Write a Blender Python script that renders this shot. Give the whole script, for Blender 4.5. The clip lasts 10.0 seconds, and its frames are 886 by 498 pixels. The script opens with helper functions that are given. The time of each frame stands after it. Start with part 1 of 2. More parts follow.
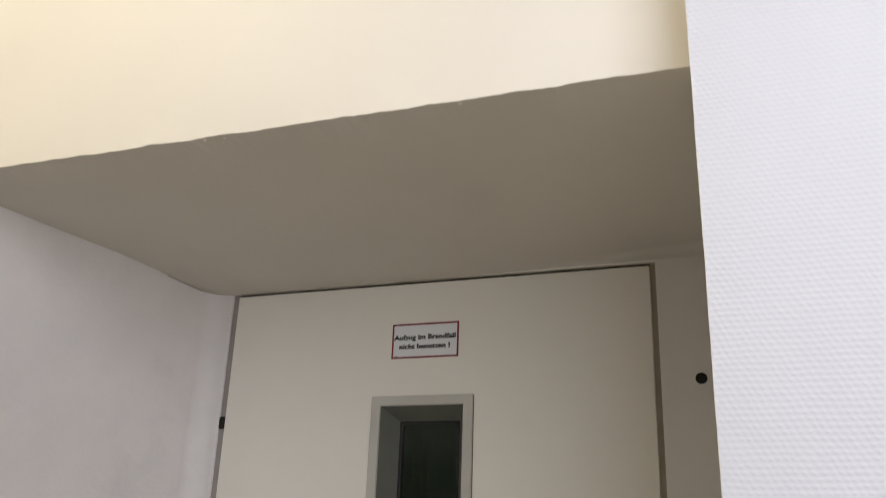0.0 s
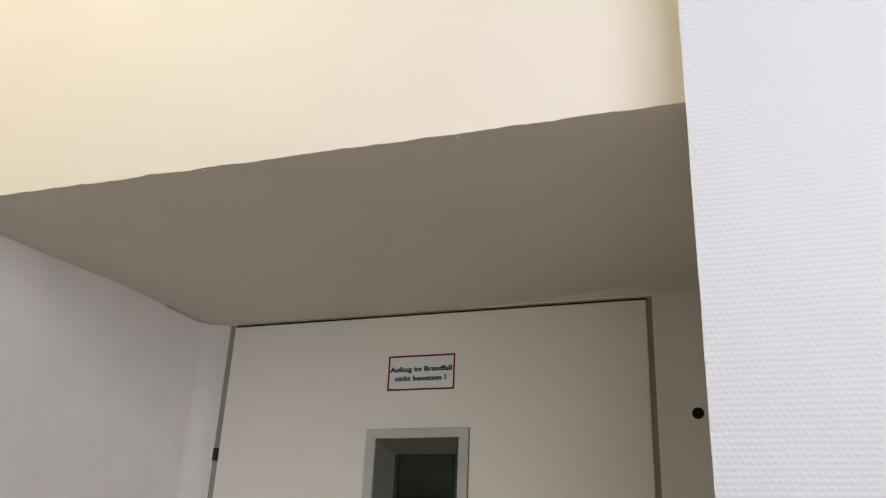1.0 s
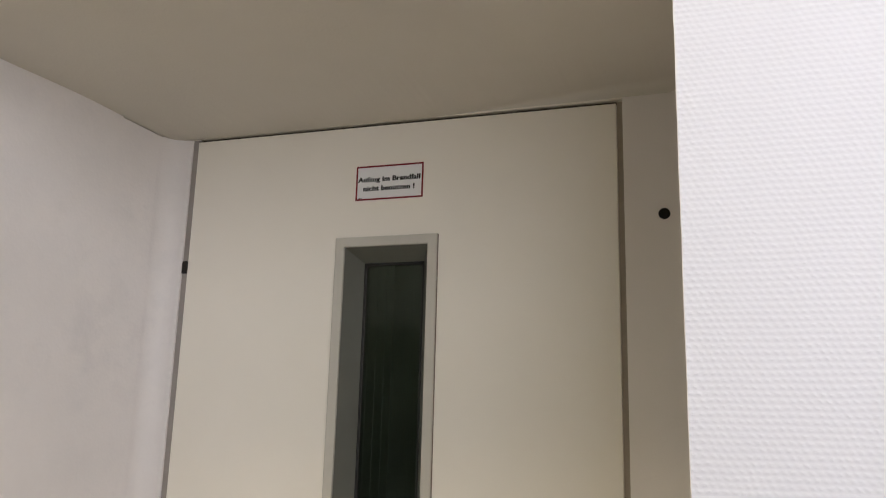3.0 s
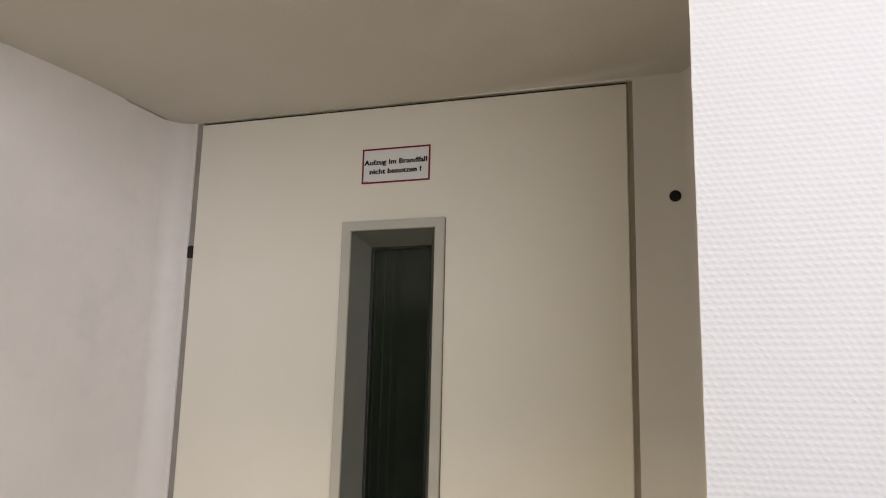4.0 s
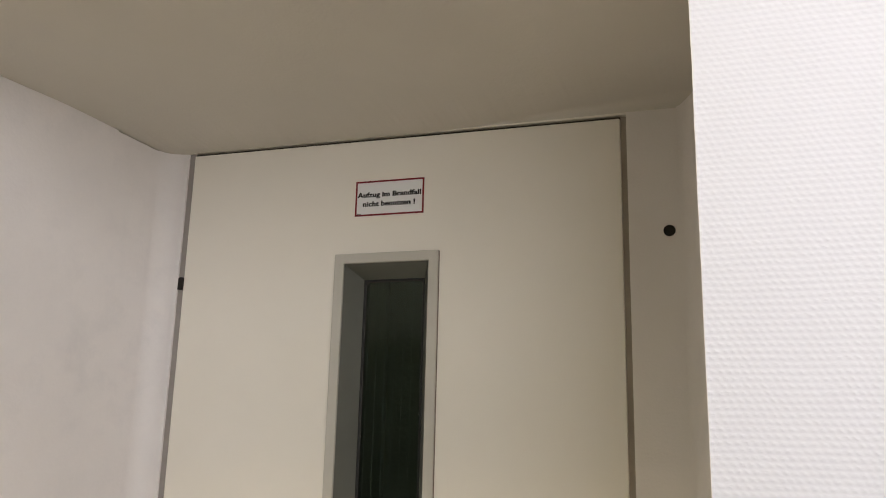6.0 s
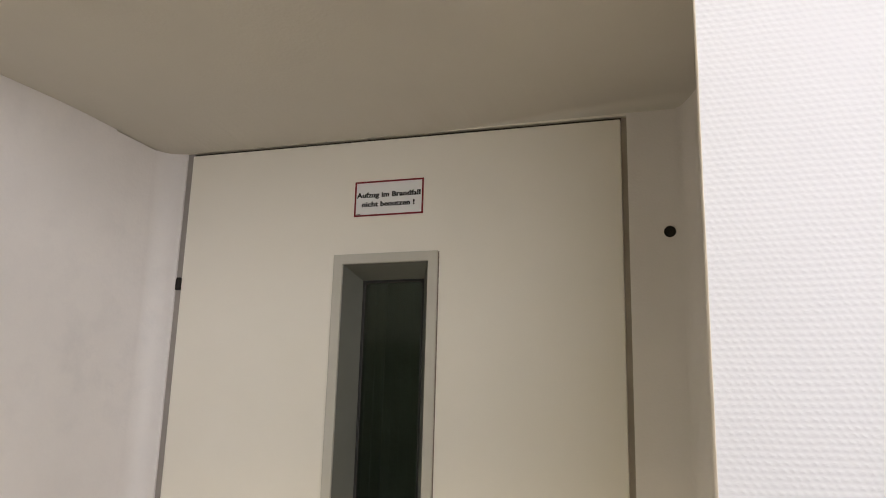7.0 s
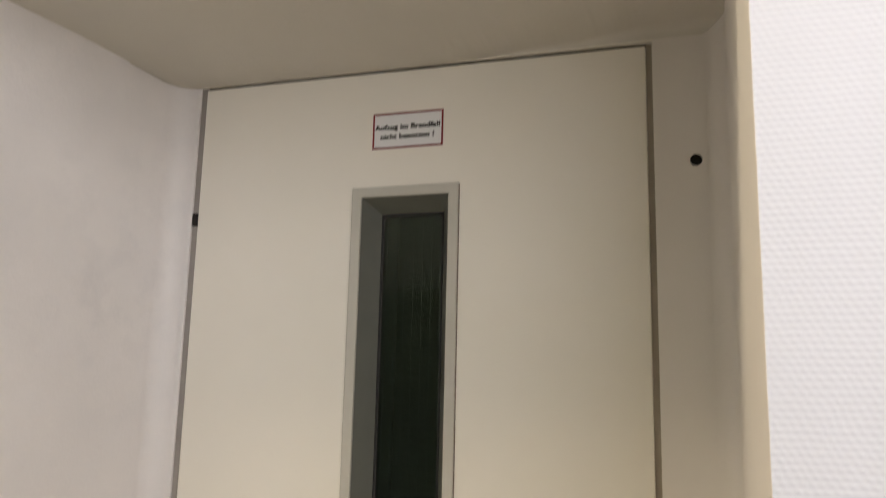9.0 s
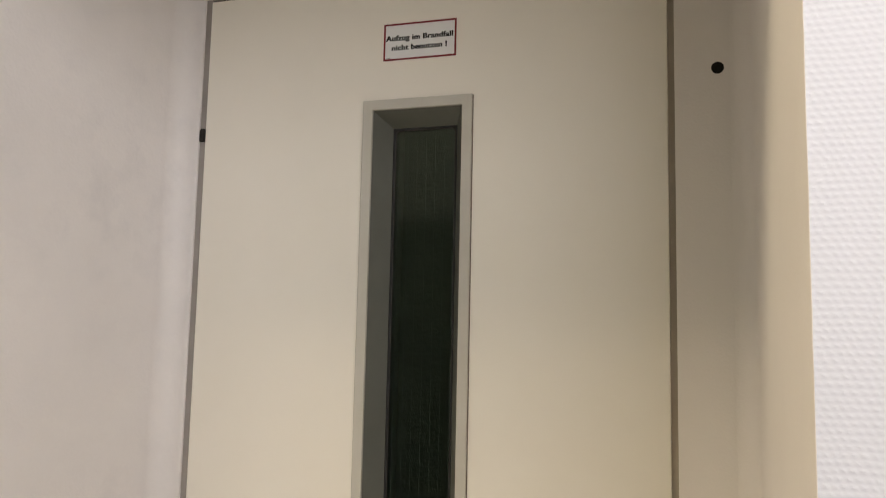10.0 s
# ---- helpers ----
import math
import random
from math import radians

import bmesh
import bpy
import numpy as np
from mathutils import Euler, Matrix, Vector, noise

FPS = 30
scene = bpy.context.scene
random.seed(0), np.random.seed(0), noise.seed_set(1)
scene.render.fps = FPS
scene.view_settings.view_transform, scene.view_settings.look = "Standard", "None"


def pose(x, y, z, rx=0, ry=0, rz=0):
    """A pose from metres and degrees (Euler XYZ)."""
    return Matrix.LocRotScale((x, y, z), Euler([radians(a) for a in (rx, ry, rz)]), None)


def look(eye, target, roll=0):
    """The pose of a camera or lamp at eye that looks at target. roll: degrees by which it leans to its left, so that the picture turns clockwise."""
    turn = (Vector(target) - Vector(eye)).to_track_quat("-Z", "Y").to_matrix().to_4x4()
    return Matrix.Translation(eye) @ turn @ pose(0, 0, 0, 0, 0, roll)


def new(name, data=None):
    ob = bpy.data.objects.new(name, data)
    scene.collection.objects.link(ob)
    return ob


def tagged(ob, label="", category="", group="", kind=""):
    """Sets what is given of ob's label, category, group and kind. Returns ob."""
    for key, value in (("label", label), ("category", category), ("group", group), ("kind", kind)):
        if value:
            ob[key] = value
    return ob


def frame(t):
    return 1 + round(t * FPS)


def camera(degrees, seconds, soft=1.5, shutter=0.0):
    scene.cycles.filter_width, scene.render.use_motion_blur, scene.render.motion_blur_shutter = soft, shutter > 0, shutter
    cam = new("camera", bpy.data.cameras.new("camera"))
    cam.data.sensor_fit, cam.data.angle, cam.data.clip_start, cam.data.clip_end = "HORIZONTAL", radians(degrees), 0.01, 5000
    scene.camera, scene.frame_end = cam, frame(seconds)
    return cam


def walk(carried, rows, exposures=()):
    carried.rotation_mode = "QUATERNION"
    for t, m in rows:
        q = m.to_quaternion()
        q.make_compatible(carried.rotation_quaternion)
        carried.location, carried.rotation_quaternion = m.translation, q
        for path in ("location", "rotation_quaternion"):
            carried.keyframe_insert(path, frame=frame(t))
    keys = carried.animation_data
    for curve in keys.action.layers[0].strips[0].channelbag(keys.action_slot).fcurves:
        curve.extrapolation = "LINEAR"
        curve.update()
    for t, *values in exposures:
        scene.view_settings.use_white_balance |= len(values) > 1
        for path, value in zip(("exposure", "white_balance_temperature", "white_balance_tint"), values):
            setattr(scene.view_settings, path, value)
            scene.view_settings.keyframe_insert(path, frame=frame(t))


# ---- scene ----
cam = camera(54.9, 10.0, soft=1.0, shutter=0.5)
PATH = [
    (0, (1.097, -1.596, 1.505), (0.432, 0.163, 2.186), 2.1),
    (0.5, (1.102, -1.611, 1.513), (0.445, 0.123, 2.262), 2.4),
    (1, (1.099, -1.598, 1.504), (0.446, 0.136, 2.255), 2.6),
    (1.5, (1.095, -1.583, 1.475), (0.444, 0.176, 2.17), 2.3),
    (2, (1.087, -1.575, 1.452), (0.458, 0.225, 2.057), 1.8),
    (2.5, (1.089, -1.561, 1.425), (0.476, 0.27, 1.945), 1.4),
    (3, (1.087, -1.55, 1.411), (0.481, 0.304, 1.852), 1.5),
    (4.5, (1.077, -1.532, 1.426), (0.451, 0.326, 1.819), 1.3),
    (5, (1.075, -1.534, 1.422), (0.462, 0.318, 1.864), 1.8),
    (5.5, (1.068, -1.537, 1.435), (0.471, 0.317, 1.891), 1.6),
    (7, (1.055, -1.529, 1.428), (0.476, 0.327, 1.897), 1.5),
    (7.5, (1.043, -1.534, 1.417), (0.483, 0.324, 1.901), 1.9),
    (8, (1.037, -1.541, 1.427), (0.496, 0.322, 1.91), 1.8),
    (8.5, (1.034, -1.536, 1.421), (0.487, 0.325, 1.906), 1.5),
    (9, (1.019, -1.508, 1.386), (0.424, 0.365, 1.756), 1.3),
    (9.5, (1.003, -1.498, 1.356), (0.39, 0.386, 1.63), 1.3),
    (10, (0.985, -1.487, 1.338), (0.389, 0.407, 1.572), 1.2),
]
EXPOSURES = ((0, -0.25, 6090, 11), (1.0, -0.32, 6080, 11), (2.0, -0.25, 6090, 11.5), (3.0, -0.11, 6280, 11.5), (4.5, -0.05, 6430, 11),
             (7.0, -0.05, 6460, 10.5), (8.5, -0.04, 6480, 10.5), (10.0, 0.02, 6550, 11))
walk(cam, [(t, look(eye, target, roll)) for t, eye, target, roll in PATH], EXPOSURES)

# ---- world and light ----
world = bpy.data.worlds.new("world")
scene.world = world
world.use_nodes = True
world.node_tree.nodes["Background"].inputs[0].default_value = (0.9, 0.92, 1.0, 1)
world.node_tree.nodes["Background"].inputs[1].default_value = 0.0

FILL_WINDOW = (1.28, 3.08, 1.50, 3.15)  # unseen window added behind the camera for side light: x0, x1, z0, z1
WARM_LAMP = (-0.72, -1.95, 3.72)  # flat ceiling lamp with a warm tube
fill_data = bpy.data.lights.new("fill_window_light", "AREA")
fill_data.shape, fill_data.size, fill_data.size_y, fill_data.energy = "RECTANGLE", FILL_WINDOW[1] - FILL_WINDOW[0] - 0.1, FILL_WINDOW[3] - FILL_WINDOW[2] - 0.1, 33
fill_data.color = (1.0, 0.972, 0.985)
fill_ob = new("fill_window_light", fill_data)
fill_ob.matrix_world = look(((FILL_WINDOW[0] + FILL_WINDOW[1]) / 2, -2.43, (FILL_WINDOW[2] + FILL_WINDOW[3]) / 2), ((FILL_WINDOW[0] + FILL_WINDOW[1]) / 2, 0.0, (FILL_WINDOW[2] + FILL_WINDOW[3]) / 2))

warm_data = bpy.data.lights.new("warm_lamp_light", "AREA")
warm_data.shape, warm_data.size, warm_data.size_y, warm_data.energy = "RECTANGLE", 1.0, 0.8, 52
warm_data.color = (1.0, 0.83, 0.56)
warm_ob = new("warm_lamp_light", warm_data)
warm_ob.matrix_world = pose(WARM_LAMP[0], WARM_LAMP[1], WARM_LAMP[2] - 0.1)

# ---- plan ----
DOOR_W, DOOR_H = 0.92, 2.05       # leaf; its front lies in y = 0
REVEAL_X = 1.059                  # side of the projecting wall
LINTEL_Y = -0.68
PIER_Y = -0.778                   # face of the projecting wall
CEIL_Z = 3.8
BACK_Y = -2.42
EAST_X, WEST_X = 3.7, -2.3


def soffit_front(x):
    """Height of the soffit's front edge, a little out of level."""
    return 2.0683 - 0.0065 * x


def left_x(y):
    """The splayed left side of the recess."""
    return -0.062 + 0.172 * y + 0.03 * y * y


# ---- materials ----
def tree(name):
    m = bpy.data.materials.new(name)
    m.use_nodes = True
    nt = m.node_tree
    return m, nt, nt.nodes["Principled BSDF"]


def add(nt, kind, **props):
    n = nt.nodes.new(kind)
    for k, v in props.items():
        if k == "operation":
            n.operation = v
        elif k == "blend_type":
            n.blend_type = v
        elif k == "data_type":
            n.data_type = v
    return n


def math_node(nt, op, a, b=None):
    n = add(nt, "ShaderNodeMath", operation=op)
    for i, v in enumerate((a, b)):
        if v is None:
            continue
        if isinstance(v, (int, float)):
            n.inputs[i].default_value = v
        else:
            nt.links.new(v, n.inputs[i])
    return n.outputs[0]


def noise_node(nt, vec, scale, detail=3.0, rough=0.5):
    n = nt.nodes.new("ShaderNodeTexNoise")
    n.inputs["Scale"].default_value, n.inputs["Detail"].default_value, n.inputs["Roughness"].default_value = scale, detail, rough
    nt.links.new(vec, n.inputs["Vector"])
    return n.outputs["Fac"]


def mixed(nt, fac, a, b):
    n = nt.nodes.new("ShaderNodeMix")
    n.data_type = "RGBA"
    nt.links.new(fac, n.inputs[0])
    n.inputs[6].default_value, n.inputs[7].default_value = (*a, 1), (*b, 1)
    return n.outputs[2]


def ramp(nt, fac, lo, hi):
    n = nt.nodes.new("ShaderNodeMapRange")
    nt.links.new(fac, n.inputs[0])
    n.inputs[1].default_value, n.inputs[2].default_value = lo, hi
    return n.outputs[0]


def coords(nt):
    return nt.nodes.new("ShaderNodeTexCoord").outputs["Object"]


def bumped(nt, bsdf, height, strength, distance):
    b = nt.nodes.new("ShaderNodeBump")
    b.inputs["Strength"].default_value, b.inputs["Distance"].default_value = strength, distance
    nt.links.new(height, b.inputs["Height"])
    nt.links.new(b.outputs[0], bsdf.inputs["Normal"])


def paint(name, a, b, rough, blotch=3.0, grain=180.0, relief=0.0006, strength=0.4, metallic=0.0, stretch=1.0):
    """Paint on plaster or steel: two tones in broad blotches, and a fine relief."""
    m, nt, bsdf = tree(name)
    v = coords(nt)
    drawn = nt.nodes.new("ShaderNodeVectorMath")
    drawn.operation = "MULTIPLY"
    drawn.inputs[1].default_value = (1.0, 1.0, stretch)
    nt.links.new(v, drawn.inputs[0])
    big = noise_node(nt, drawn.outputs[0], blotch, 4.0, 0.6)
    small = noise_node(nt, v, grain, 2.0)
    fac = math_node(nt, "ADD", math_node(nt, "MULTIPLY", ramp(nt, big, 0.35, 0.68), 0.8), math_node(nt, "MULTIPLY", small, 0.2))
    nt.links.new(mixed(nt, fac, a, b), bsdf.inputs["Base Color"])
    bsdf.inputs["Roughness"].default_value, bsdf.inputs["Metallic"].default_value = rough, metallic
    hb = noise_node(nt, v, 14.0, 2.0)
    h = math_node(nt, "ADD", small, math_node(nt, "MULTIPLY", hb, 2.5))
    bumped(nt, bsdf, h, strength, relief)
    return m


def wallpaper(name, a, b, row, col, strength, depth):
    """Painted woven glass-fibre wallpaper: rows of irregular thread knots."""
    m, nt, bsdf = tree(name)
    v = coords(nt)
    wob = nt.nodes.new("ShaderNodeTexNoise")
    wob.inputs["Scale"].default_value, wob.inputs["Detail"].default_value = 22.0, 2.0
    nt.links.new(v, wob.inputs["Vector"])
    off = nt.nodes.new("ShaderNodeVectorMath")
    off.operation = "MULTIPLY_ADD"
    nt.links.new(wob.outputs["Color"], off.inputs[0])
    off.inputs[1].default_value = (0.011, 0.0, 0.0030)
    nt.links.new(v, off.inputs[2])
    sep = nt.nodes.new("ShaderNodeSeparateXYZ")
    nt.links.new(off.outputs[0], sep.inputs[0])
    rows = math_node(nt, "DIVIDE", sep.outputs[2], row)
    cols = math_node(nt, "DIVIDE", sep.outputs[0], col)
    index = math_node(nt, "FLOOR", rows)
    def swell(x):
        c = math_node(nt, "COSINE", math_node(nt, "MULTIPLY", x, 2 * math.pi))
        return math_node(nt, "ADD", math_node(nt, "MULTIPLY", c, -0.5), 0.5)
    hump = swell(rows)
    knot = swell(math_node(nt, "ADD", cols, math_node(nt, "MULTIPLY", index, 0.47)))
    cell = nt.nodes.new("ShaderNodeCombineXYZ")
    nt.links.new(math_node(nt, "MULTIPLY", cols, 0.9), cell.inputs[0])
    nt.links.new(rows, cell.inputs[2])
    uneven = noise_node(nt, cell.outputs[0], 1.1, 3.0, 0.6)
    h = math_node(nt, "MULTIPLY", hump, math_node(nt, "ADD", math_node(nt, "MULTIPLY", knot, 0.92), 0.14))
    h = math_node(nt, "MULTIPLY", h, math_node(nt, "MULTIPLY", uneven, 1.7))
    h = math_node(nt, "ADD", h, math_node(nt, "MULTIPLY", uneven, 0.7))
    big = noise_node(nt, v, 2.5, 4.0, 0.6)
    nt.links.new(mixed(nt, ramp(nt, big, 0.35, 0.7), a, b), bsdf.inputs["Base Color"])
    bsdf.inputs["Roughness"].default_value = 0.55
    bumped(nt, bsdf, h, strength, depth)
    return m


def plaster_with_smudges(name):
    """White-painted plaster, trowelled a little uneven, with grey rubbed patches."""
    m, nt, bsdf = tree(name)
    v = coords(nt)
    small = noise_node(nt, v, 160.0, 2.0)
    broad = noise_node(nt, v, 3.5, 4.0, 0.55)
    rubbed = ramp(nt, noise_node(nt, v, 13.0, 6.0, 0.65), 0.48, 0.78)
    patch = math_node(nt, "MULTIPLY", rubbed, ramp(nt, noise_node(nt, v, 2.2, 2.0), 0.42, 0.62))
    fac = math_node(nt, "ADD", math_node(nt, "MULTIPLY", ramp(nt, broad, 0.35, 0.68), 0.35), math_node(nt, "MULTIPLY", patch, 0.4))
    fac = math_node(nt, "ADD", fac, math_node(nt, "MULTIPLY", small, 0.12))
    fac.node.use_clamp = True
    nt.links.new(mixed(nt, fac, (0.83, 0.795, 0.785), (0.64, 0.622, 0.635)), bsdf.inputs["Base Color"])
    bsdf.inputs["Roughness"].default_value = 0.6
    h = math_node(nt, "ADD", small, math_node(nt, "MULTIPLY", noise_node(nt, v, 24.0, 3.0), 3.0))
    bumped(nt, bsdf, h, 0.5, 0.0007)
    return m


M_PIER = wallpaper("white_wallpaper", (0.658, 0.662, 0.712), (0.638, 0.642, 0.69), 0.0058, 0.0070, 0.23, 0.0016)
M_LINTEL = wallpaper("cream_wallpaper", (0.79, 0.745, 0.672), (0.765, 0.72, 0.647), 0.0058, 0.0086, 0.03, 0.0012)
M_REVEAL = paint("cream_reveal_paint", (0.822, 0.785, 0.762), (0.792, 0.755, 0.732), 0.6, 4.0, 220, 0.0006, 0.5)
M_LEFT = plaster_with_smudges("white_plaster")
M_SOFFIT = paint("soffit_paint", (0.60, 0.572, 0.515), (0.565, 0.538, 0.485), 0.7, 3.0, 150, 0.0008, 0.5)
M_DOOR = paint("door_enamel", (0.86, 0.818, 0.74), (0.83, 0.789, 0.708), 0.38, 3.5, 260, 0.00025, 0.3)
M_FRAME = paint("frame_enamel", (0.83, 0.788, 0.708), (0.80, 0.76, 0.68), 0.42, 3.5, 240, 0.0003, 0.3)
M_GROOVE = paint("groove_seal", (0.46, 0.41, 0.34), (0.40, 0.35, 0.29), 0.7, 20.0, 300)
M_TRIM = paint("grey_trim_paint", (0.545, 0.525, 0.47), (0.505, 0.487, 0.435), 0.4, 12.0, 300, 0.0002, 0.3)
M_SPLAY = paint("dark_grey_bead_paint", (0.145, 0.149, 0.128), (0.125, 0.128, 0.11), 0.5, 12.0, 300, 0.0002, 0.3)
M_BLACK = paint("black_steel", (0.014, 0.011, 0.010), (0.022, 0.018, 0.016), 0.9, 40.0, 400)
M_RUBBER = paint("black_rubber", (0.015, 0.015, 0.015), (0.03, 0.03, 0.03), 0.8, 40.0, 400)
# Dark brown stands in for the shadow line beside the window trim.
M_TRIM_SHADOW = paint("brown_trim_shadow", (0.20, 0.155, 0.115), (0.14, 0.11, 0.085), 0.7, 30.0, 300)
M_GROOVE_GREY = paint("grey_hinge_side_seal", (0.34, 0.315, 0.295), (0.29, 0.265, 0.25), 0.7, 20.0, 300)
# Lighter grey carries the highlight that runs round the gasket.
M_GASKET_HIGHLIGHT = paint("gasket_highlight_grey", (0.04, 0.037, 0.034), (0.026, 0.024, 0.022), 0.45, 60.0, 400)
# Shade of the gap above the leaf, put into a dark brown.
M_SHADOWGAP = paint("brown_head_gap_shade", (0.07, 0.052, 0.04), (0.05, 0.038, 0.03), 0.8, 30.0, 300)
M_HOLE = paint("socket_hole_shade", (0.011, 0.009, 0.008), (0.02, 0.017, 0.015), 0.95, 60.0, 500)
M_WIRE = paint("steel_wire", (0.042, 0.044, 0.042), (0.028, 0.03, 0.028), 0.6, 60.0, 500)
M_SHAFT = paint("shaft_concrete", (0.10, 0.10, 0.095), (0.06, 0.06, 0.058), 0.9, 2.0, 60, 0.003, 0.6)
M_CAR = paint("pale_grey_steel_paint", (0.46, 0.46, 0.42), (0.38, 0.38, 0.34), 0.5, 6.0, 200)
M_CORRIDOR = paint("landing_plaster", (0.82, 0.80, 0.76), (0.79, 0.77, 0.73), 0.7, 2.0, 120)
M_SOUTH = paint("grey_landing_plaster", (0.175, 0.21, 0.212), (0.16, 0.19, 0.192), 0.7, 2.0, 120)
M_CEILING = paint("landing_ceiling_paint", (0.80, 0.79, 0.77), (0.77, 0.76, 0.74), 0.8, 2.0, 120)
M_FLOOR = paint("landing_floor", (0.64, 0.607, 0.57), (0.57, 0.537, 0.50), 0.45, 5.0, 80)
M_GREEN = paint("dark_green_door_paint", (0.10, 0.14, 0.12), (0.08, 0.112, 0.096), 0.45, 4.0, 200, 0.0002, 0.08)
M_SIGN = paint("white_sign_film", (0.80, 0.80, 0.80), (0.77, 0.77, 0.77), 0.35, 20.0, 400, 0.0001, 0.1)
M_RED = paint("dark_red_print", (0.20, 0.012, 0.018), (0.17, 0.010, 0.015), 0.35, 30.0, 400, 0.0001, 0.1)
M_INK = paint("black_print", (0.010, 0.010, 0.011), (0.014, 0.014, 0.014), 0.75, 30.0, 400, 0.0001, 0.1)

M_GLASS, nt, bsdf = tree("wired_glass")
bsdf.inputs["Base Color"].default_value = (0.70, 0.88, 0.78, 1)
bsdf.inputs["Roughness"].default_value, bsdf.inputs["IOR"].default_value = 0.015, 1.5
bsdf.inputs["Transmission Weight"].default_value = 1.0
bumped(nt, bsdf, noise_node(nt, coords(nt), 9.0, 1.0), 0.04, 0.002)

M_WARM_GLOW, nt, bsdf = tree("warm_lamp_glass")
bsdf.inputs["Base Color"].default_value = (0.8, 0.78, 0.72, 1)
bsdf.inputs["Emission Color"].default_value = (1.0, 0.83, 0.56, 1)
bsdf.inputs["Emission Strength"].default_value = 4.0

M_GLOW, nt, bsdf = tree("fill_window_glow")
bsdf.inputs["Base Color"].default_value = (0.8, 0.8, 0.78, 1)
bsdf.inputs["Emission Color"].default_value = (1.0, 0.965, 0.96, 1)
bsdf.inputs["Emission Strength"].default_value = 2.0


# ---- mesh helpers ----
def mesh_of(name, bm, material, smooth=False):
    bmesh.ops.recalc_face_normals(bm, faces=bm.faces)
    me = bpy.data.meshes.new(name)
    bm.to_mesh(me)
    bm.free()
    me.materials.append(material)
    for p in me.polygons:
        p.use_smooth = smooth
    return me


def part(name, bm, material, parent=None, label="", smooth=False):
    ob = new(name, mesh_of(name, bm, material, smooth))
    if parent is not None:
        ob.parent = parent
    return tagged(ob, label) if label else ob


def thing(name, label, category, kind="", group=""):
    return tagged(new(name), label, category, group, kind)


def box(bm, x0, x1, y0, y1, z0, z1, bevel=0.0):
    made = bmesh.ops.create_cube(bm, size=1.0)["verts"]
    for v in made:
        v.co = Vector(((x0 + x1) / 2 + v.co.x * (x1 - x0), (y0 + y1) / 2 + v.co.y * (y1 - y0), (z0 + z1) / 2 + v.co.z * (z1 - z0)))
    if bevel:
        edges = list({e for v in made for e in v.link_edges})
        bmesh.ops.bevel(bm, geom=edges, offset=bevel, segments=2, profile=0.5, affect="EDGES")
    return bm


def solid(name, x0, x1, y0, y1, z0, z1, material, label, category, bevel=0.0, kind="structure"):
    return tagged(part(name, box(bmesh.new(), x0, x1, y0, y1, z0, z1, bevel), material), label, category, kind=kind)


def sheet(bm, point, nu, nv):
    """A grid of quads; point(u, v) with u, v from 0 to 1. Returns its rows of vertices."""
    grid = [[bm.verts.new(point(i / nu, j / nv)) for i in range(nu + 1)] for j in range(nv + 1)]
    for j in range(nv):
        for i in range(nu):
            bm.faces.new((grid[j][i], grid[j][i + 1], grid[j + 1][i + 1], grid[j + 1][i]))
    return grid


def smooth_step(a, b, x):
    t = min(1, max(0, (x - a) / (b - a)))
    return t * t * (3 - 2 * t)


# ---- setting ----
solid("floor", WEST_X, EAST_X, BACK_Y - 0.1, 0.08, -0.1, 0.0, M_FLOOR, "light grey-beige landing floor", "floor")
solid("ceiling", WEST_X, EAST_X, BACK_Y - 0.1, LINTEL_Y + 0.1, CEIL_Z, CEIL_Z + 0.1, M_CEILING, "white painted stairwell ceiling", "ceiling")
solid("wall_west", WEST_X - 0.1, WEST_X, BACK_Y - 0.1, -0.4, 0, CEIL_Z, M_CORRIDOR, "plain off-white landing wall", "wall")
solid("wall_east", EAST_X, EAST_X + 0.1, BACK_Y - 0.1, 0.1, 0, CEIL_Z, M_CORRIDOR, "plain off-white landing wall", "wall")
bm = bmesh.new()
box(bm, WEST_X, -1.25, BACK_Y - 0.1, BACK_Y, 0, CEIL_Z)
box(bm, 0.12, FILL_WINDOW[0], BACK_Y - 0.1, BACK_Y, 0, CEIL_Z)
box(bm, FILL_WINDOW[1], EAST_X, BACK_Y - 0.1, BACK_Y, 0, CEIL_Z)
box(bm, FILL_WINDOW[0], FILL_WINDOW[1], BACK_Y - 0.1, BACK_Y, 0, FILL_WINDOW[2])
box(bm, FILL_WINDOW[0], FILL_WINDOW[1], BACK_Y - 0.1, BACK_Y, FILL_WINDOW[3], CEIL_Z)
box(bm, -1.25, 0.12, BACK_Y - 0.1, BACK_Y, 1.98, CEIL_Z)
tagged(part("wall_south", bm, M_SOUTH), "plain dark grey landing wall with a doorway and an added window opening", "wall", kind="structure")
door2 = thing("door_2", "closed dark green door opposite the lift", "door", "structure")
part("leaf", box(bmesh.new(), -1.245, 0.115, BACK_Y - 0.07, BACK_Y - 0.003, 0.005, 1.9795, 0.001), M_GREEN, door2)


# Unseen window, added so that cool light enters the recess from the side.
fill_window = thing("fill_window", "unseen white-framed window added to light the recess from the side", "window", "structure")
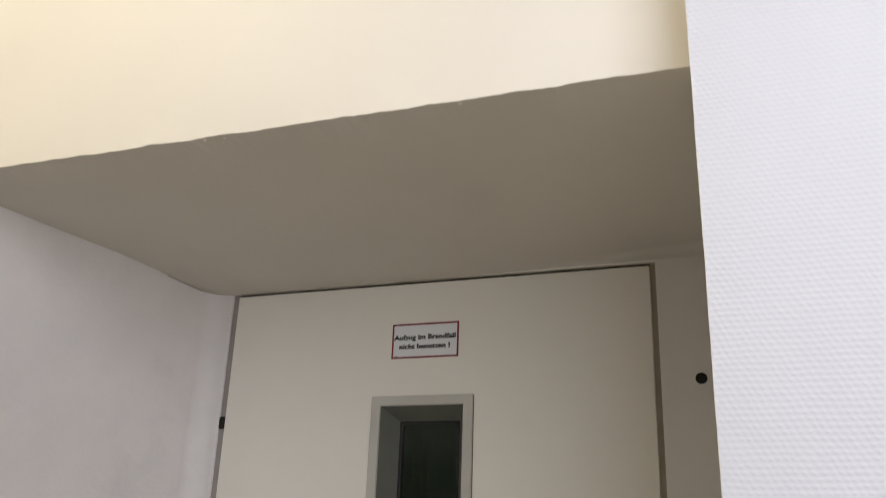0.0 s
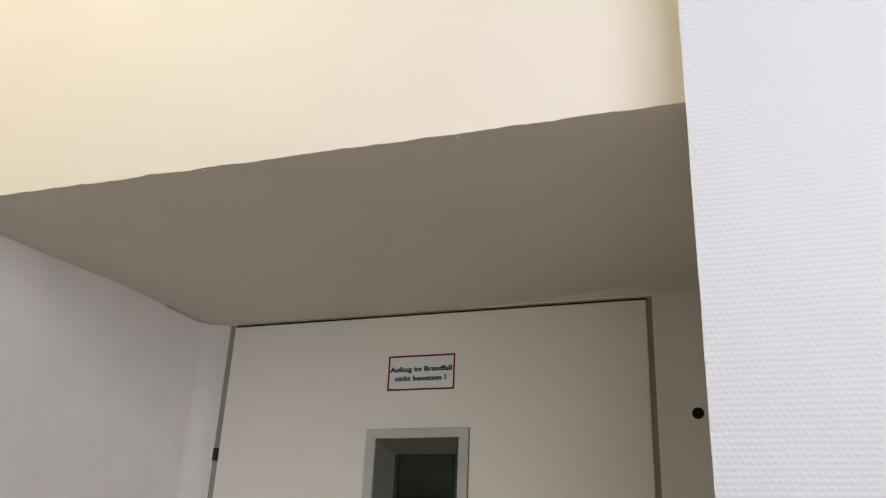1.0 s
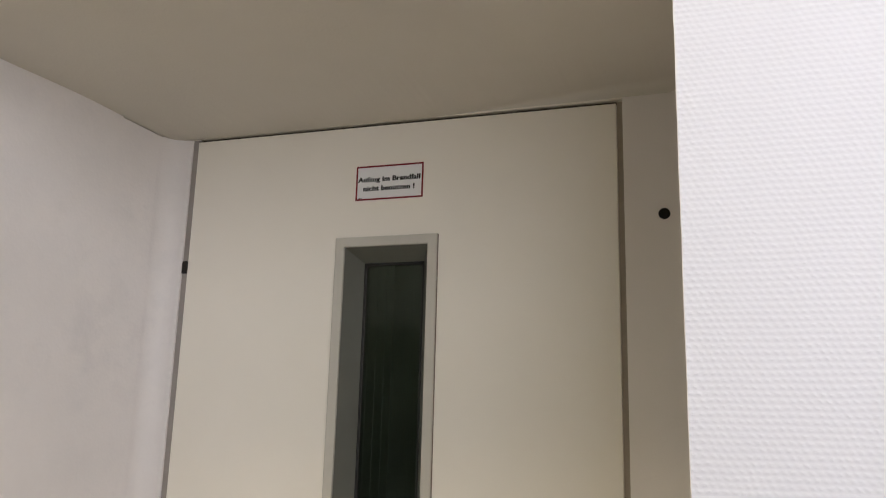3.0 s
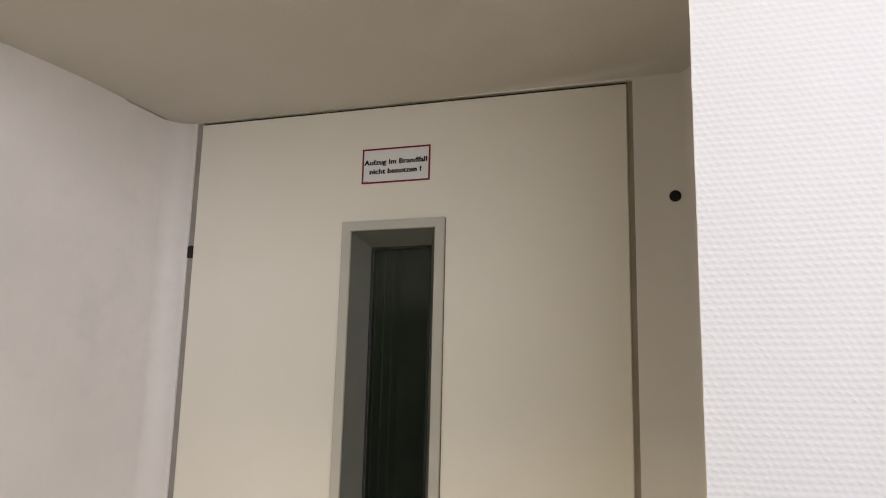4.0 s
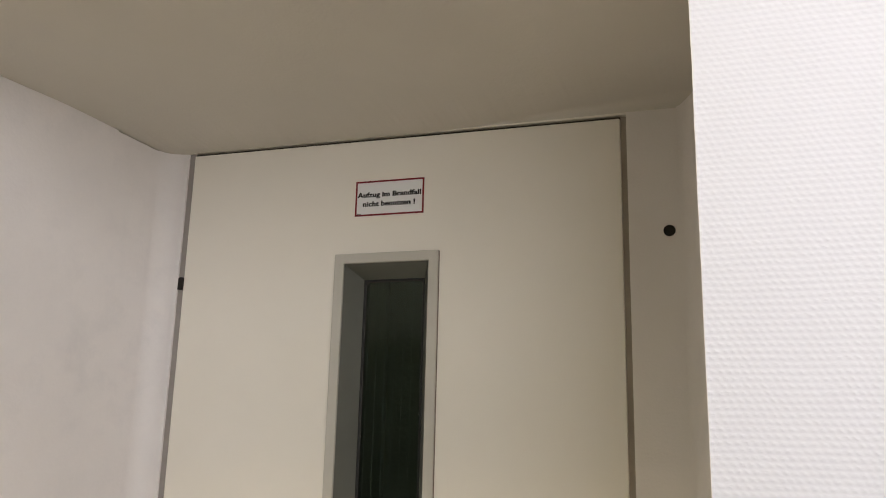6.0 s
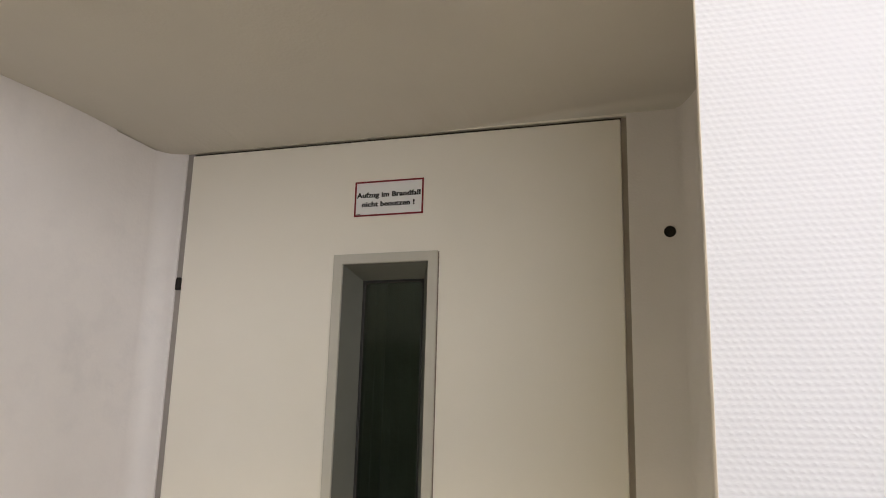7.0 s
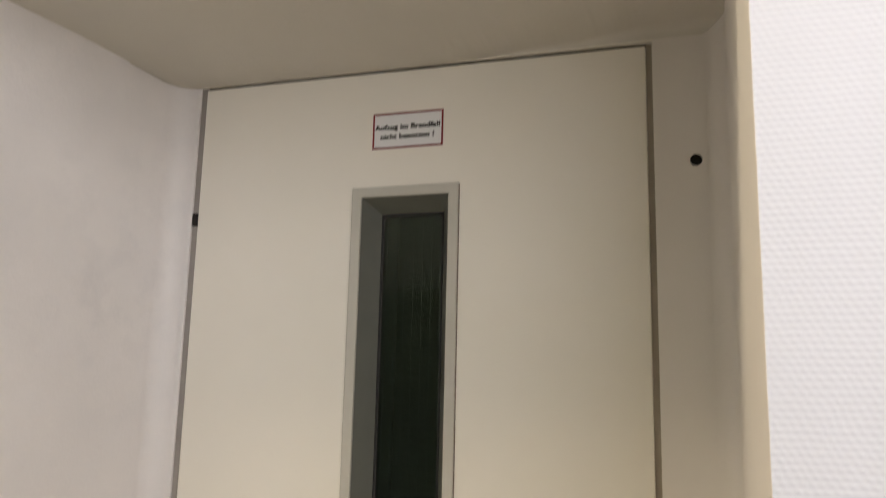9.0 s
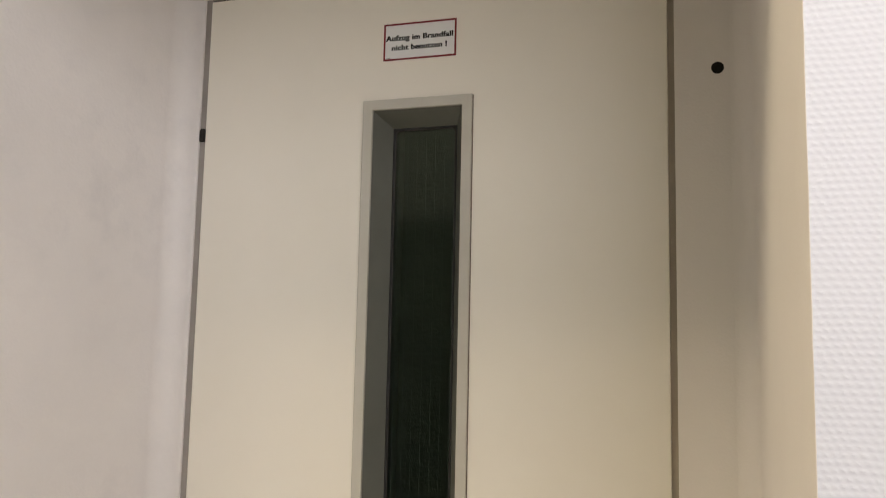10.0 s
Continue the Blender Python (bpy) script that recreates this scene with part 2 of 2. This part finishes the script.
for x0, x1, z0, z1 in ((FILL_WINDOW[0], FILL_WINDOW[1], FILL_WINDOW[2], FILL_WINDOW[2] + 0.05), (FILL_WINDOW[0], FILL_WINDOW[1], FILL_WINDOW[3] - 0.05, FILL_WINDOW[3]),
                       (FILL_WINDOW[0], FILL_WINDOW[0] + 0.05, FILL_WINDOW[2] + 0.05, FILL_WINDOW[3] - 0.05), (FILL_WINDOW[1] - 0.05, FILL_WINDOW[1], FILL_WINDOW[2] + 0.05, FILL_WINDOW[3] - 0.05)):
    part("window_frame", box(bmesh.new(), x0 + 0.0005, x1 - 0.0005, BACK_Y - 0.09, BACK_Y - 0.02, z0 + 0.0005, z1 - 0.0005, 0.004), M_CEILING, fill_window)
# Glowing panel added to close the opening of the unseen window.
solid("backdrop", FILL_WINDOW[0] - 0.3, FILL_WINDOW[1] + 0.3, BACK_Y - 0.30, BACK_Y - 0.28, FILL_WINDOW[2] - 0.3, FILL_WINDOW[3] + 0.3, M_GLOW, "pale glowing panel added behind the unseen window", "sky")


def edge_z(x):
    """The hand-finished lower edge of the lintel."""
    return soffit_front(x) + 0.0020 * noise.noise((x * 8.0, 3.1, 0)) + 0.0016 * noise.noise((x * 30.0, 7.7, 0)) + 0.0010 * noise.noise((x * 110.0, 2.7, 0))


def edge_y(x):
    return LINTEL_Y + 0.002 * noise.noise((x * 12.0, 1.3, 5)) + 0.0008 * noise.noise((x * 45.0, 2.2, 1))


# lintel: face above the recess, with a worn lower edge
bm = bmesh.new()
X0 = left_x(LINTEL_Y)


def lintel_point(u, v):
    x = X0 + (REVEAL_X - X0) * u
    if v == 0:
        return (x, edge_y(x) + 0.0008, edge_z(x))
    w = ((v - 1 / 30) * 30 / 29) ** 3.5
    return (x, edge_y(x) * (1 - smooth_step(0, 0.02, w)) + LINTEL_Y * smooth_step(0, 0.02, w), edge_z(x) + 0.0005 + w * (CEIL_Z - edge_z(x) - 0.0005))


rows_ = sheet(bm, lintel_point, 420, 30)
back = [bm.verts.new((v.co.x, LINTEL_Y + 0.1, CEIL_Z)) for v in (rows_[-1][0], rows_[-1][-1])]
bm.faces.new((rows_[-1][0], *rows_[-1][1:], back[1], back[0]))
tagged(part("wall_lintel", bm, M_LINTEL, smooth=True), "cream textured wallpaper over the lift recess with uneven lower edge", "wall", kind="structure")


def soffit_z(x, y):
    ye = edge_y(x) + 0.0008
    zb = 2.0568 + 0.027 * smooth_step(0.52, 1.05, x) + 0.0010 * noise.noise((x * 34, 0.7, 3)) + 0.0005 * noise.noise((x * 110, 4.1, 3))
    k = min(1, max(0, (y - ye) / (0 - ye)))
    k2 = smooth_step(0.55, 1.0, k)
    z = edge_z(x) * (1 - smooth_step(0, 0.12, k)) + soffit_front(x) * smooth_step(0, 0.12, k)
    z = z * (1 - k2) + zb * k2
    z += 0.0012 * noise.noise((x * 5, y * 5, 2)) * smooth_step(0, 0.1, k)
    drop = max(0.0, zb - 2.0575)
    reach = 0.004 + 0.8 * drop
    if y > -reach:
        q = min(1.0, (y + reach) / reach)
        z -= drop * (1 - math.sqrt(max(0.0, 1 - q * q)))
    return z


def soffit_point(u, v):
    x = (left_x(LINTEL_Y) - 0.02) + (REVEAL_X - left_x(LINTEL_Y) + 0.02) * u
    ye = edge_y(x) + 0.0008
    w = 1 - (1 - v) ** 2
    y = ye + (0.004 - ye) * w
    return (x, y, soffit_z(x, y))


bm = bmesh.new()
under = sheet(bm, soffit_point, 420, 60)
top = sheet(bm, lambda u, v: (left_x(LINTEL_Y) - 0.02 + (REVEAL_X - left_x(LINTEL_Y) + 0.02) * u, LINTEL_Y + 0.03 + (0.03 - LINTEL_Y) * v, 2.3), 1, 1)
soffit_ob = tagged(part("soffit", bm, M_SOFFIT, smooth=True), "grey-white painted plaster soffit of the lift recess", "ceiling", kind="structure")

for x, y, w in ((0.371, -0.674, 0.0032), (0.402, -0.670, 0.0026), (0.764, -0.673, 0.0030)):
    bm = bmesh.new()
    bmesh.ops.create_icosphere(bm, subdivisions=2, radius=1.0, matrix=Matrix.Translation((x, y, soffit_z(x, y) - 0.0003)) @ Matrix.Diagonal((w, 0.4 * w, 0.0012, 1)))
    part("paint_fleck", bm, M_LINTEL, soffit_ob, "stray cream paint fleck")

# left side of the recess, splayed; a strip of its top edge has come away from the soffit
bm = bmesh.new()


FILLET = 0.042


def left_point(u, v):
    if u <= 0.9:
        y = LINTEL_Y + (-FILLET - LINTEL_Y) * u / 0.9
        x = left_x(y)
    else:                                         # plaster run round onto the jamb
        q = (u - 0.9) / 0.1 * math.pi / 2
        y = -FILLET + (FILLET - 0.0006) * math.sin(q)
        x = left_x(-FILLET) + FILLET * (1 - math.cos(q))
    top_z = soffit_z(x, y) + 0.004
    if -0.15 < y < -0.035:
        top_z -= 0.0062 + 0.0008 * noise.noise((y * 60, 0, 0))
    z = top_z * v
    bulge = 0.0018 * noise.noise((y * 4, z * 3, 9)) + 0.0006 * noise.noise((y * 14, z * 12, 4))
    return (x + bulge, y, z)


side = sheet(bm, left_point, 120, 120)
far = sheet(bm, lambda u, v: (left_x(LINTEL_Y) - 0.15, LINTEL_Y + (0.05 - LINTEL_Y) * u, 2.07 * v), 1, 1)
tagged(part("wall_recess_left", bm, M_LEFT, smooth=True), "white plastered side wall of the recess with grey smudges", "wall", kind="structure")
solid("wall_north", WEST_X, X0 - 0.001, LINTEL_Y, LINTEL_Y + 0.12, 0, CEIL_Z, M_LINTEL, "cream textured wallpaper wall beside the recess", "wall")

# projecting wall: face with wallpaper, side reveal painted cream
bm = bmesh.new()
R = 0.0007


def arris_wobble(z):
    """The plastered corner of the projecting wall is not quite straight."""
    return 0.0006 * noise.noise((z * 16, 1, 4)) + 0.0003 * noise.noise((z * 60, 5, 1))


def pier_point(u, v):
    z = CEIL_Z * v
    return (REVEAL_X + R + (EAST_X - REVEAL_X - R) * u + arris_wobble(z) * max(0.0, 1 - 20 * u), PIER_Y + 0.0008 * noise.noise((u * 9, z * 5, 3)), z)


sheet(bm, pier_point, 60, 260)
tagged(part("wall_pier", bm, M_PIER, smooth=True), "white woven-texture wallpaper on the projecting wall", "wall", kind="structure")
bm = bmesh.new()


CORNER = 0.036


def reveal_point(u, v):
    z = CEIL_Z * v
    s = u * 40
    if s <= 4:                                    # rounded arris
        a = s / 4 * math.pi / 2
        x, y = REVEAL_X + R - R * math.sin(a), PIER_Y + R - R * math.cos(a)
    else:
        k = (s - 4) / 36
        if k <= 0.6:
            y, x = PIER_Y + R + (-CORNER - PIER_Y - R) * k / 0.6, REVEAL_X
        else:                                     # plaster run round onto the jamb
            q = (k - 0.6) / 0.4 * math.pi / 2
            y, x = -CORNER + (CORNER - 0.0006) * math.sin(q), REVEAL_X - CORNER * (1 - math.cos(q))
    return (x + arris_wobble(z), y, z)


sheet(bm, reveal_point, 40, 260)
tagged(part("wall_reveal_right", bm, M_REVEAL, smooth=True), "cream painted reveal beside the lift door", "wall", kind="structure")

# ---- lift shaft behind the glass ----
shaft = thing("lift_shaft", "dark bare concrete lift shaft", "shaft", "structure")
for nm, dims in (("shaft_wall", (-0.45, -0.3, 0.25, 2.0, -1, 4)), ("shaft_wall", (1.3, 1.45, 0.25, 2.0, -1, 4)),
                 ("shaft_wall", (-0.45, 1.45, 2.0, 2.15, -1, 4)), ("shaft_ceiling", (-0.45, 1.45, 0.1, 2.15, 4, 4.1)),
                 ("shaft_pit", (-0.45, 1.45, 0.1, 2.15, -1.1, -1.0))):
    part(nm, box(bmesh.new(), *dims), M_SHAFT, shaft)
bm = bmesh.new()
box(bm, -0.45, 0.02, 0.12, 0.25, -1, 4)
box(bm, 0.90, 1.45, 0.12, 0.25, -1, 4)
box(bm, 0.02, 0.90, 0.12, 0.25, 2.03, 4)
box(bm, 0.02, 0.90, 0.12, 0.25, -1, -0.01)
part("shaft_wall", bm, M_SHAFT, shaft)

# lift car, stopped above the landing
car = thing("lift_car", "pale grey steel lift car stopped above the landing in the shaft", "lift car")
CZ = 2.42
part("cabin", box(bmesh.new(), 0.0, 0.95, 0.30, 1.45, CZ + 0.30, 3.98, 0.01), M_CAR, car)
for z0, z1, y0 in ((CZ + 0.20, CZ + 0.29, 0.34), (CZ + 0.08, CZ + 0.17, 0.42)):
    beam = part("underframe_beam", box(bmesh.new(), 0.02, 0.93, y0, y0 + 0.06, z0, z1, 0.004), M_CAR, car, "pale painted steel cross beam")
    for x in (0.30, 0.62):
        bm = bmesh.new()
        bmesh.ops.create_cone(bm, cap_ends=True, segments=6, radius1=0.012, radius2=0.012, depth=0.012, matrix=Matrix.Translation((x, y0 - 0.006, (z0 + z1) / 2)) @ Matrix.Rotation(math.pi / 2, 4, "X"))
        part("bolt", bm, M_BLACK, beam)
for x in (0.20, 0.74):
    part("bracket", box(bmesh.new(), x - 0.03, x + 0.03, 0.41, 0.47, CZ + 0.171, CZ + 0.199, 0.004), M_CAR, car)
apron = part("apron", box(bmesh.new(), 0.05, 0.90, 0.305, 0.312, CZ, CZ + 0.295, 0.001), M_CAR, car, "thin pale toe guard plate")
# Black discs on the plate stand in for two dark holes.
for x in (0.52, 0.57):
    bm = bmesh.new()
    bmesh.ops.create_cone(bm, cap_ends=True, segments=20, radius1=0.014, radius2=0.014, depth=0.002, matrix=Matrix.Translation((x, 0.3035, CZ + 0.05)) @ Matrix.Rotation(math.pi / 2, 4, "X"))
    part("hole_disc", bm, M_BLACK, apron, "black disc painted as a round hole in the plate")

# ---- lift door ----
GAP, GAP_L = 0.0115, 0.0150
frame_ob = thing("lift_door_frame", "cream enamelled steel frame round the lift door", "door frame", "structure")
part("jamb", box(bmesh.new(), -0.10, -GAP_L, 0.0, 0.11, 0, 2.0563, 0.0015), M_LEFT, frame_ob, "white painted jamb strip")
bm = box(bmesh.new(), DOOR_W + GAP, 1.10, 0.0, 0.11, 0, 2.12)
part("jamb", bm, M_REVEAL, frame_ob)
part("head", box(bmesh.new(), -0.10, DOOR_W + GAP, 0.0, 0.11, DOOR_H + 0.0063, 2.12), M_FRAME, frame_ob)
part("rebate_seal", box(bmesh.new(), -GAP_L - 0.0007, -0.0003, 0.0045, 0.10, 0, DOOR_H + 0.0062), M_GROOVE_GREY, frame_ob)
part("rebate_seal", box(bmesh.new(), DOOR_W + 0.0003, DOOR_W + GAP + 0.001, 0.010, 0.10, 0, DOOR_H + 0.0062), M_GROOVE, frame_ob)
# The head strip is coloured dark so the gap looks shaded.
part("rebate_seal", box(bmesh.new(), 0.0, DOOR_W, 0.010, 0.10, DOOR_H + 0.0003, DOOR_H + 0.0062), M_SHADOWGAP, frame_ob)

# round socket in the right jamb: a shallow cup with a thin rim, the hole's shade put into its near-black colour
bm = bmesh.new()
N = 40
rings = ((0.0106, -0.0004), (0.0104, -0.0012), (0.0096, -0.0012), (0.0091, -0.0006), (0.0, -0.0005))
loops = []
for r, y in rings[:-1]:
    loops.append([bm.verts.new((1.0030 + r * math.cos(2 * math.pi * i / N), y, 1.827 + r * math.sin(2 * math.pi * i / N))) for i in range(N)])
for a, b in zip(loops, loops[1:]):
    for i in range(N):
        bm.faces.new((a[i], a[(i + 1) % N], b[(i + 1) % N], b[i]))
bm.faces.new(loops[-1])
part("lock_socket", bm, M_HOLE, frame_ob, "round socket in the jamb, painted black for its dark hole")

door = thing("lift_door", "cream-white enamelled steel lift door, closed, with narrow window", "door")
WX0, WX1, WZ0, WZ1 = 0.3515, 0.5690, 0.62, 1.8112      # outer edge of the window trim
HOLE_IN = 0.0150
INSET = 0.0435                    # outer edge of the trim to the edge of the pane


def plate_with_hole(x0, x1, z0, z1, hx0, hx1, hz0, hz1, y0, y1):
    bm = bmesh.new()
    def ring(a0, a1, b0, b1, y):
        return [bm.verts.new(p) for p in ((a0, y, b0), (a1, y, b0), (a1, y, b1), (a0, y, b1))]
    of, ob_, hf, hb = ring(x0, x1, z0, z1, y0), ring(x0, x1, z0, z1, y1), ring(hx0, hx1, hz0, hz1, y0), ring(hx0, hx1, hz0, hz1, y1)
    outer = []
    for i in range(4):
        j = (i + 1) % 4
        bm.faces.new((of[i], of[j], hf[j], hf[i]))
        bm.faces.new((ob_[i], ob_[j], hb[j], hb[i]))
        bm.faces.new((of[i], of[j], ob_[j], ob_[i]))
        bm.faces.new((hf[i], hf[j], hb[j], hb[i]))
        outer += [bm.edges.get((of[i], of[j])), bm.edges.get((of[i], ob_[i]))]
    bmesh.ops.bevel(bm, geom=outer, offset=0.0016, segments=2, profile=0.5, affect="EDGES")
    return bm


part("leaf", plate_with_hole(0, DOOR_W, 0.006, DOOR_H, WX0 + HOLE_IN, WX1 - HOLE_IN, WZ0 + HOLE_IN, WZ1 - HOLE_IN, 0.0, 0.024), M_DOOR, door)
part("core", plate_with_hole(0.02, DOOR_W - 0.02, 0.02, DOOR_H - 0.02, WX0 + HOLE_IN, WX1 - HOLE_IN, WZ0 + HOLE_IN, WZ1 - HOLE_IN, 0.0245, 0.062), M_DOOR, door)

# window trim: four mitred rails, flat outside and splayed towards the pane
FLAT = ((0.0, 0.0), (0.0, -0.0050), (0.0008, -0.0058), (0.0186, -0.0058), (0.0194, -0.005), (0.0196, -0.002), (0.0196, 0.0), (0.0155, 0.004), (0.0155, 0.0))
SPLAY = ((0.0160, 0.0042), (0.0197, 0.0003), (0.0203, -0.0020), (INSET, 0.0490), (INSET, 0.0520), (0.0160, 0.0520))


def trim_side(k, profile):
    bm = bmesh.new()
    ends = []
    for e in (k, (k + 1) % 4):
        loop = []
        for d, y in profile:
            corner = ((WX0 + d, WZ0 + d), (WX1 - d, WZ0 + d), (WX1 - d, WZ1 - d), (WX0 + d, WZ1 - d))[e]
            loop.append(bm.verts.new((corner[0], y, corner[1])))
        ends.append(loop)
    n = len(profile)
    for i in range(n):
        bm.faces.new((ends[0][i], ends[0][(i + 1) % n], ends[1][(i + 1) % n], ends[1][i]))
    bm.faces.new(ends[0])
    bm.faces.new(ends[1][::-1])
    return bm


for k in range(4):
    part("window_trim", trim_side(k, FLAT), M_TRIM, door, "pale grey painted window trim")
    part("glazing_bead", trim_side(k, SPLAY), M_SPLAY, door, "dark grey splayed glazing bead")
# Painted shadow along the right edge of the proud trim.
part("trim_shadow", box(bmesh.new(), WX1 + 0.0001, WX1 + 0.0018, -0.0010, 0.0002, WZ0, WZ1 - 0.001), M_TRIM_SHADOW, door, "thin dark brown strip painted as the shadow beside the trim")
GX0, GX1, GZ0, GZ1 = WX0 + INSET, WX1 - INSET, WZ0 + INSET, WZ1 - INSET
pane = part("pane", box(bmesh.new(), GX0 - 0.010, GX1 + 0.010, 0.0532, 0.0602, GZ0 - 0.010, GZ1 + 0.010), M_GLASS, door, "wired safety glass pane")
pane.visible_shadow = False


def round_ring(d0, d1, r0, r1, y0, y1):
    """A moulded frame round the pane, from inset d0 to inset d1, with rounded corners."""
    bm = bmesh.new()
    def loop(d, r, y):
        pts = []
        for cx, cz, turn in ((GX1 - d - r, GZ1 - d - r, 0), (GX0 + d + r, GZ1 - d - r, 1), (GX0 + d + r, GZ0 + d + r, 2), (GX1 - d - r, GZ0 + d + r, 3)):
            pts += [bm.verts.new((cx + r * math.cos((turn + k / 8) * math.pi / 2), y, cz + r * math.sin((turn + k / 8) * math.pi / 2))) for k in range(9)]
        return pts
    loops = [loop(d0, r0, y1), loop(d0, r0, y0), loop((d0 + d1) / 2, (r0 + r1) / 2, y0 - 0.0005), loop(d1, r1, y0), loop(d1, r1, y1)]
    for a, b in zip(loops, loops[1:]):
        for i in range(len(a)):
            bm.faces.new((a[i], a[(i + 1) % len(a)], b[(i + 1) % len(a)], b[i]))
    return bm


part("gasket", round_ring(-0.0002, 0.0034, 0.0006, 0.0105, 0.0488, 0.0531), M_RUBBER, door, "black rubber glazing gasket with rounded corners", True)
# Painted highlight: a lighter ring just inside the gasket.
part("gasket_highlight", round_ring(0.0036, 0.0050, 0.0100, 0.0090, 0.0505, 0.0531), M_GASKET_HIGHLIGHT, door, "thin grey ring painted as the gasket highlight", True)
WIRES = 7
for i in range(WIRES):
    x = GX0 + (GX1 - GX0) * (i + 0.5) / WIRES
    bm = bmesh.new()
    prev = None
    for j in range(41):
        z = GZ0 + (GZ1 - GZ0) * j / 40
        dx = 0.0005 * noise.noise((i * 3.3, z * 9, 0))
        cur = [bm.verts.new((x + dx + 0.00045 * math.cos(a), 0.0622 + 0.00045 * math.sin(a), z)) for a in (0.8, 2.4, 3.9, 5.5)]
        if prev:
            for q in range(4):
                bm.faces.new((prev[q], prev[(q + 1) % 4], cur[(q + 1) % 4], cur[q]))
        prev = cur
    part("wire", bm, M_WIRE, pane)

bm = box(bmesh.new(), -0.0132, -0.0004, -0.0012, 0.02, 1.7525, 1.7772, 0.0006)
hinge = part("hinge", bm, M_BLACK, door, "small black steel hinge knuckle")
part("hinge_pin", box(bmesh.new(), -0.0110, -0.0030, -0.0020, 0.004, 1.7768, 1.7788, 0.0006), M_BLACK, hinge)

# ---- sign on the door ----
SX, SZ, SW, SH = 0.4617, 1.9256, 0.1468, 0.0735
sign = thing("fire_notice", "white notice with dark red border stuck on the lift door", "sign")
part("plate", box(bmesh.new(), SX - SW / 2, SX + SW / 2, -0.0009, 0.0, SZ - SH / 2, SZ + SH / 2, 0.0002), M_SIGN, sign)
B = 0.0036
for x0, x1, z0, z1 in ((-SW / 2, SW / 2, SH / 2 - B, SH / 2), (-SW / 2, SW / 2, -SH / 2, -SH / 2 + B),
                       (-SW / 2, -SW / 2 + B, -SH / 2 + B, SH / 2 - B), (SW / 2 - B, SW / 2, -SH / 2 + B, SH / 2 - B)):
    part("border", box(bmesh.new(), SX + x0, SX + x1, -0.0013, -0.0007, SZ + z0, SZ + z1), M_RED, sign, "dark red border strip")


def lettering(text, x, z, width, height, offset, heavy):
    """Printed words as one flat mesh; heavy: metres by which the strokes are widened."""
    cu = bpy.data.curves.new("lettering", "FONT")
    cu.body, cu.align_x, cu.align_y = text, "CENTER", "BOTTOM_BASELINE"
    cu.offset, cu.space_character, cu.space_word = offset, 1.07, 0.95
    tmp = bpy.data.objects.new("lettering", cu)
    scene.collection.objects.link(tmp)
    me = bpy.data.meshes.new_from_object(tmp.evaluated_get(bpy.context.evaluated_depsgraph_get()))
    bpy.data.objects.remove(tmp)
    bpy.data.curves.remove(cu)
    xs, ys = [v.co.x for v in me.vertices], [v.co.y for v in me.vertices]
    mid, span, cap = (min(xs) + max(xs)) / 2, max(xs) - min(xs), max(ys)
    verts, faces = [], []
    for k, (dx, dz) in enumerate(((-heavy, 0), (heavy, 0), (0, 0.35 * heavy), (0, -0.35 * heavy), (0, 0))):
        base = len(verts)
        verts += [(x + dx + (v.co.x - mid) / span * width, -0.00115 - 0.00004 * k, z + dz + v.co.y / cap * height) for v in me.vertices]
        faces += [[base + i for i in p.vertices] for p in me.polygons]
    me = bpy.data.meshes.new("lettering")
    me.from_pydata(verts, [], faces)
    me.materials.append(M_INK)
    ob = new("lettering", me)
    ob.parent = sign
    return ob


lettering("Aufzug im Brandfall", SX - 0.0010, SZ + 0.0026, 0.1352, 0.0103, 0.022, 0.00056)
lettering("nicht benutzen !", SX - 0.0008, SZ - 0.0168, 0.1110, 0.0103, 0.022, 0.00056)
part("small_print", box(bmesh.new(), SX - SW / 2 + 0.005, SX - SW / 2 + 0.014, -0.0012, -0.0008, SZ - SH / 2 + 0.0042, SZ - SH / 2 + 0.0052), M_INK, sign)

# ---- lamp on the landing ceiling ----
lamp = thing("ceiling_lamp", "flat rectangular ceiling lamp with warm light, switched on", "lamp")
part("housing", box(bmesh.new(), WARM_LAMP[0] - 0.56, WARM_LAMP[0] + 0.56, WARM_LAMP[1] - 0.46, WARM_LAMP[1] + 0.46, CEIL_Z - 0.06, CEIL_Z, 0.006), M_CEILING, lamp)
part("diffuser", box(bmesh.new(), WARM_LAMP[0] - 0.53, WARM_LAMP[0] + 0.53, WARM_LAMP[1] - 0.43, WARM_LAMP[1] + 0.43, CEIL_Z - 0.075, CEIL_Z - 0.061, 0.004), M_WARM_GLOW, lamp, "glowing opal diffuser")
